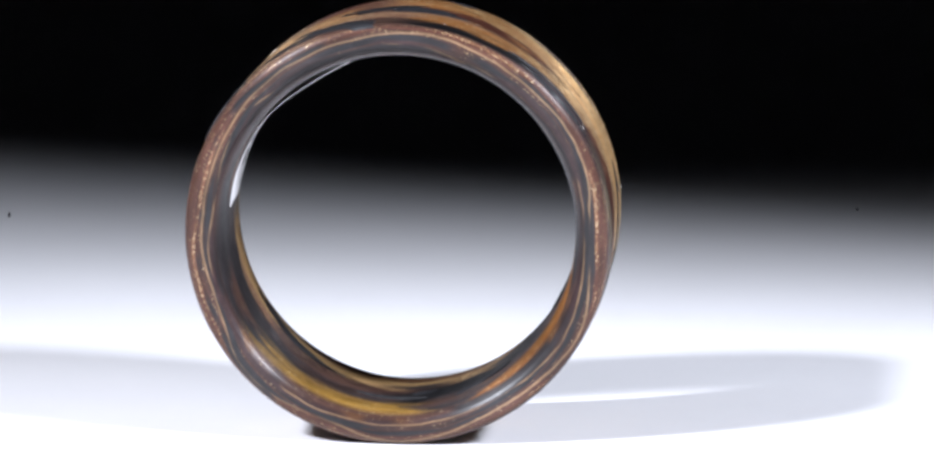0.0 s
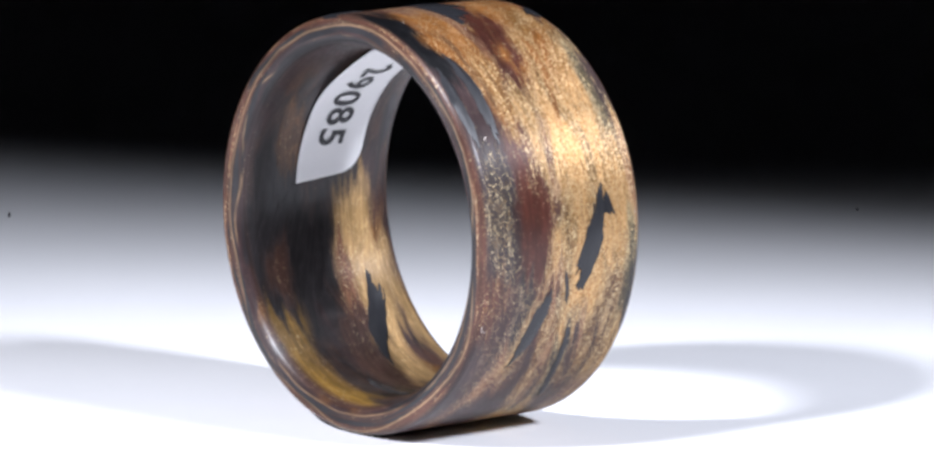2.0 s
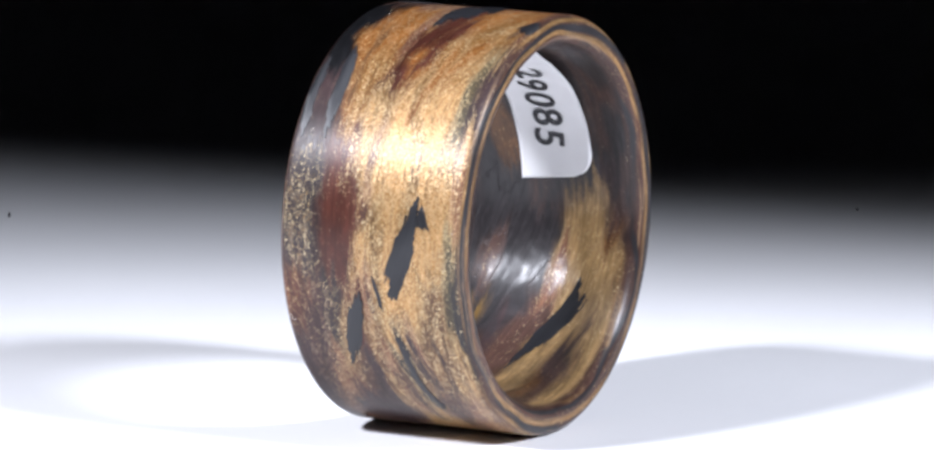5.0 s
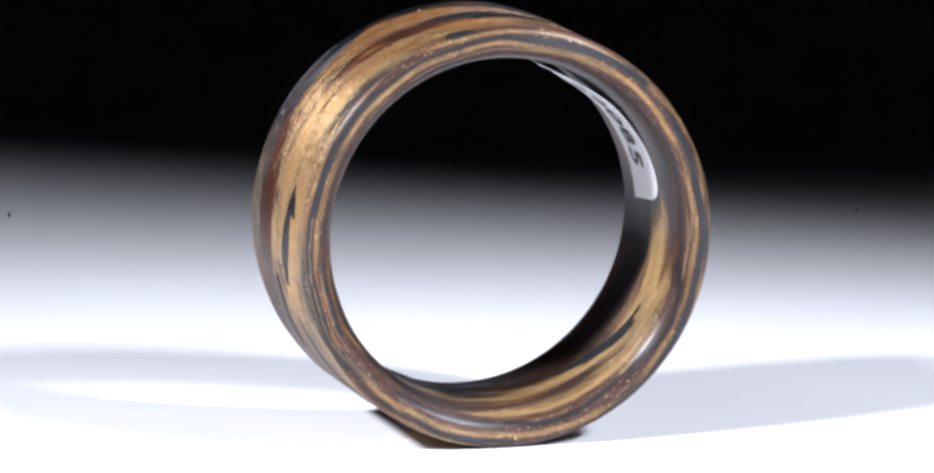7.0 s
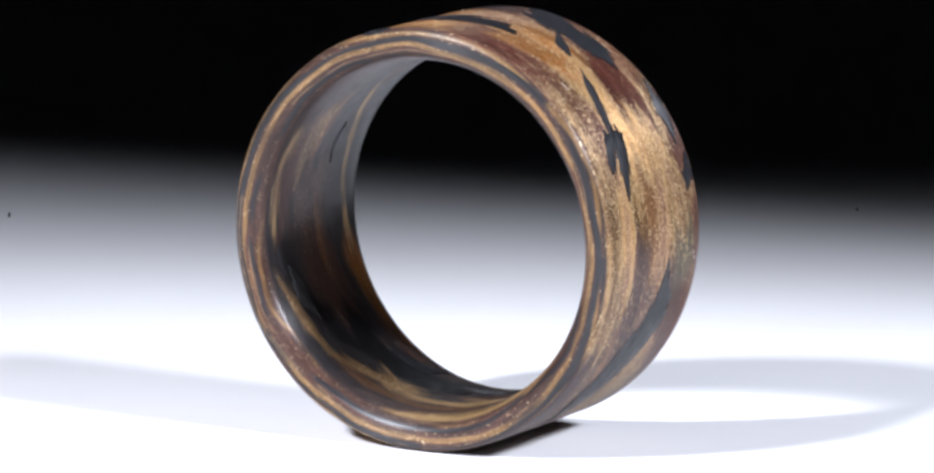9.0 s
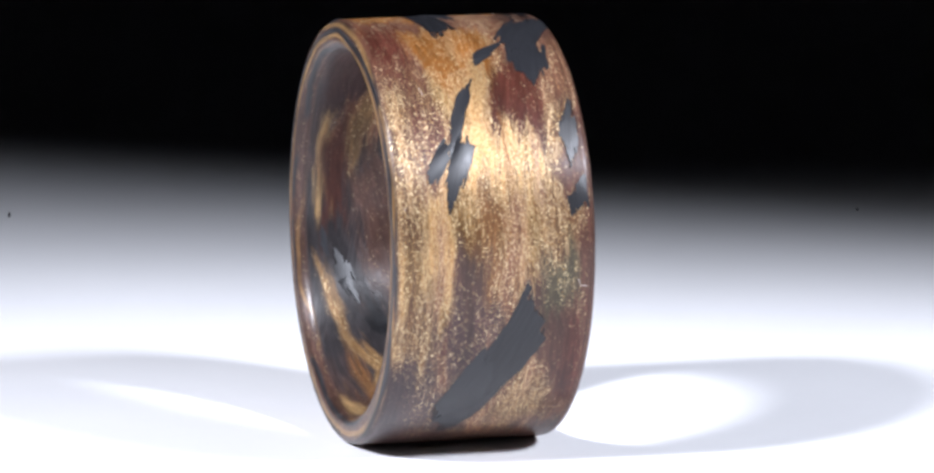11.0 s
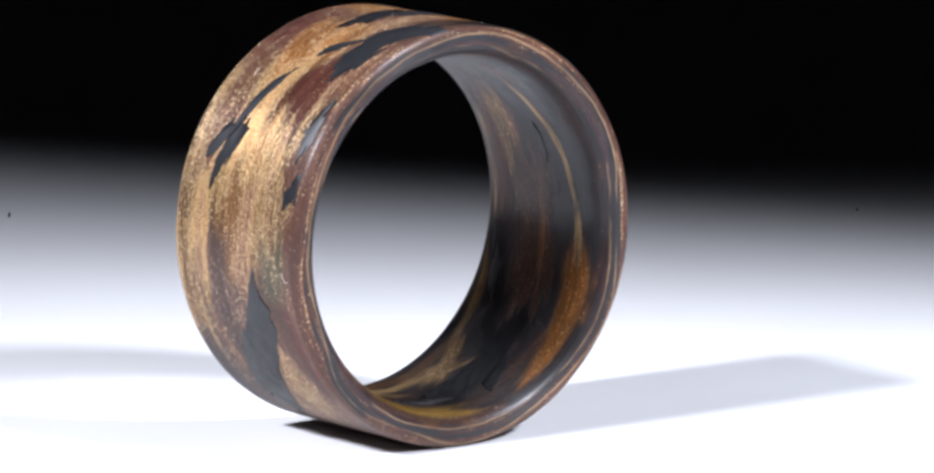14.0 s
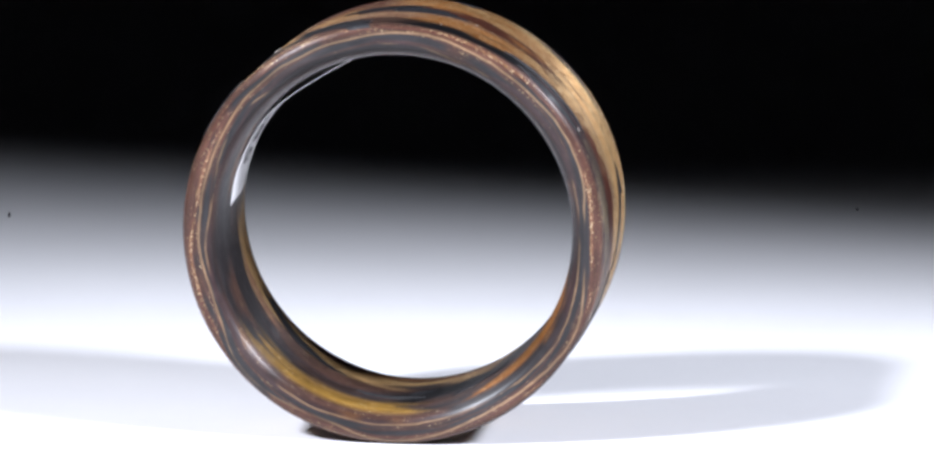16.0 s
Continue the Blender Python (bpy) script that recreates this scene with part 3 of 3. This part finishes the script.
def sticker():
    long, wide, nx, ny = 10.4, 4.1, 60, 16
    verts, faces = [], []
    for layer in (0.07, 0.02):
        for i in range(nx + 1):
            x = long * (i / nx - 0.5)
            near = long / 2 - x
            top = wide / 2 - (1.1 * (1 - math.sqrt(1 - (1 - near / 1.3) ** 2)) if near < 1.3 else 0.0)
            for j in range(ny + 1):
                y = -wide / 2 + (top + wide / 2) * j / ny
                ruck = 0.05 * math.sin(x * 1.3 + 1) * (j / ny) ** 2 + 0.10 * max(0.0, abs(2 * j / ny - 1) - 0.6) * math.sin(x * 0.9)
                verts.append(inside(x - 0.10 * y, y, layer + max(0.0, ruck) + loose(x), *STICK))
    w, top = ny + 1, (nx + 1) * (ny + 1)
    for i in range(nx):
        for j in range(ny):
            a = i * w + j
            faces += [(a, a + 1, a + w + 1, a + w), (top + a, top + a + w, top + a + w + 1, top + a + 1)]
    rim = [i * w for i in range(nx + 1)] + [nx * w + j for j in range(1, w)] + [i * w + ny for i in range(nx - 1, -1, -1)] + [j for j in range(ny - 1, 0, -1)]
    faces += [(a, b, b + top, a + top) for a, b in zip(rim, rim[1:] + rim[:1])]
    return part("sticker", mesh_of("sticker", verts, faces, PAPER, True), ring, "white paper sticker with a stamped number")


label_paper = sticker()


def digit(text, x, y, size, turn=0.0):
    """One stamped character, bent to the sticker."""
    curve = bpy.data.curves.new("digit", "FONT")
    curve.body, curve.size, curve.align_x, curve.align_y, curve.offset = text, size, "CENTER", "CENTER", 0.036
    ob = bpy.data.objects.new("digit", curve)
    scene.collection.objects.link(ob)
    raw = bpy.data.meshes.new_from_object(ob.evaluated_get(bpy.context.evaluated_depsgraph_get()))
    bpy.data.objects.remove(ob)
    bm = bmesh.new()
    bm.from_mesh(raw)
    bmesh.ops.triangulate(bm, faces=bm.faces[:])
    bmesh.ops.subdivide_edges(bm, edges=[e for e in bm.edges if e.calc_length() > 0.25], cuts=2)
    c, s = math.cos(radians(turn)), math.sin(radians(turn))
    for v in bm.verts:
        px, py = v.co.x * c - v.co.y * s + x, v.co.x * s + v.co.y * c + y
        ruck = max(0.0, 0.05 * math.sin(px * 1.3 + 1) * ((py + 2) / 4) ** 2)
        v.co = Vector(inside(px, py, 0.125 + ruck + loose(px + 0.10 * py), *STICK))
    me = bpy.data.meshes.new("digit")
    bm.to_mesh(me)
    bm.free()
    me.materials.clear()
    me.materials.append(INK)
    return part("digit", me, label_paper, "black stamped digit")


for text, phi, y, turn in (("2", -36.2, 0.1, 8), ("9", -44.8, -0.2, 4), ("0", -53.2, -0.25, -5), ("8", -61.2, -0.15, 2), ("5", -69.6, -0.3, -4)):
    digit(text, radians(STICK[0] - phi) * R_IN, y, 2.3, turn)


# ---- lint and dust on the band ----
def fibre(face, phi, across, length, curl, seed):
    """A hair of lint that clings to the band."""
    die = random.Random(seed)
    r = (R_OUT + 0.03) if face == OUTER else (R_IN - 0.03)
    u, v, a, verts, faces = 0.0, 0.0, die.uniform(0, 6.28), [], []
    pts = []
    for i in range(12):
        pts.append((u, v))
        a += die.uniform(-curl, curl)
        u, v = u + math.cos(a) * length / 12, v + math.sin(a) * length / 12
    for i, (u, v) in enumerate(pts):
        for du, dz in ((-0.014, 0), (0, 0.02), (0.014, 0)):
            p = radians(phi) + (u + du) / r
            rr = r + (dz if face == OUTER else -dz)
            verts.append((math.sin(p) * rr * MM, (across + v + du) * MM, (R_OUT + math.cos(p) * rr) * MM))
        if i:
            b = 3 * i
            for e in range(3):
                faces.append((b + e, b + (e + 1) % 3, b - 3 + (e + 1) % 3, b - 3 + e))
    part("lint_fibre", mesh_of("lint_fibre", verts, faces, LINT), ring, "pale curl of lint")


for phi, across, length, curl, seed in ((-97.0, -4.55, 0.9, 0.9, 3), (111.0, -4.6, 0.7, 1.1, 5), (60.0, -4.0, 0.3, 0.5, 9), (-40.0, 2.9, 0.5, 0.7, 11)):
    fibre(OUTER, phi, across, length, curl, seed)
grain_die = random.Random(21)
for phi, across in ((-3.0, 0.2), (20.0, -0.6), (84.0, 4.6), (-75.0, 4.5), (12.0, -3.4)):
    bm = bmesh.new()
    bmesh.ops.create_icosphere(bm, subdivisions=1, radius=0.034)
    p = radians(phi)
    for v in bm.verts:
        v.co = Vector((math.sin(p) * (R_OUT + 0.02), across, R_OUT + math.cos(p) * (R_OUT + 0.02))) * MM + v.co * MM * grain_die.uniform(0.6, 1.2)
    me = bpy.data.meshes.new("dust_grain")
    bm.to_mesh(me)
    bm.free()
    me.materials.append(LINT)
    part("dust_grain", me, ring, "pale grain of dust")


def sensor_speck(x, y, size, tall, seed):
    """A dark bead added on the table, standing in for a speck on the sensor."""
    die = random.Random(seed)
    bm = bmesh.new()
    bmesh.ops.create_icosphere(bm, subdivisions=2, radius=1.0)
    for v in bm.verts:
        v.co = Vector((v.co.x * size, v.co.y * size, (v.co.z + 1) * tall)) * MM * die.uniform(0.75, 1.1)
    me = bpy.data.meshes.new("sensor_speck_bead")
    bm.to_mesh(me)
    bm.free()
    me.materials.append(INK)
    ob = new("sensor_speck_bead", me)
    ob.location = (x * MM, y * MM, 0)
    return tagged(ob, "tiny dark bead added on the white table, stand-in for a sensor speck", "dust crumb", group="dust crumbs on the table")


# two added beads where the fixed sensor specks show; nothing lies on the table
sensor_speck(-27.3, 63.9, 0.07, 0.17, 4)
sensor_speck(23.5, 67.9, 0.07, 0.09, 8)


def motions():
    """The ring turns evenly, once round in the clip, about an axis beside its middle."""
    rows = []
    for i in range(33):
        t = i * 0.5
        rows.append((t, pose(AXIS[0] * MM, AXIS[1] * MM, 0, 0, 0, -(START + RATE * t)) @ pose(OFF[0] * MM, OFF[1] * MM, 0)))
    walk(ring, rows)


motions()
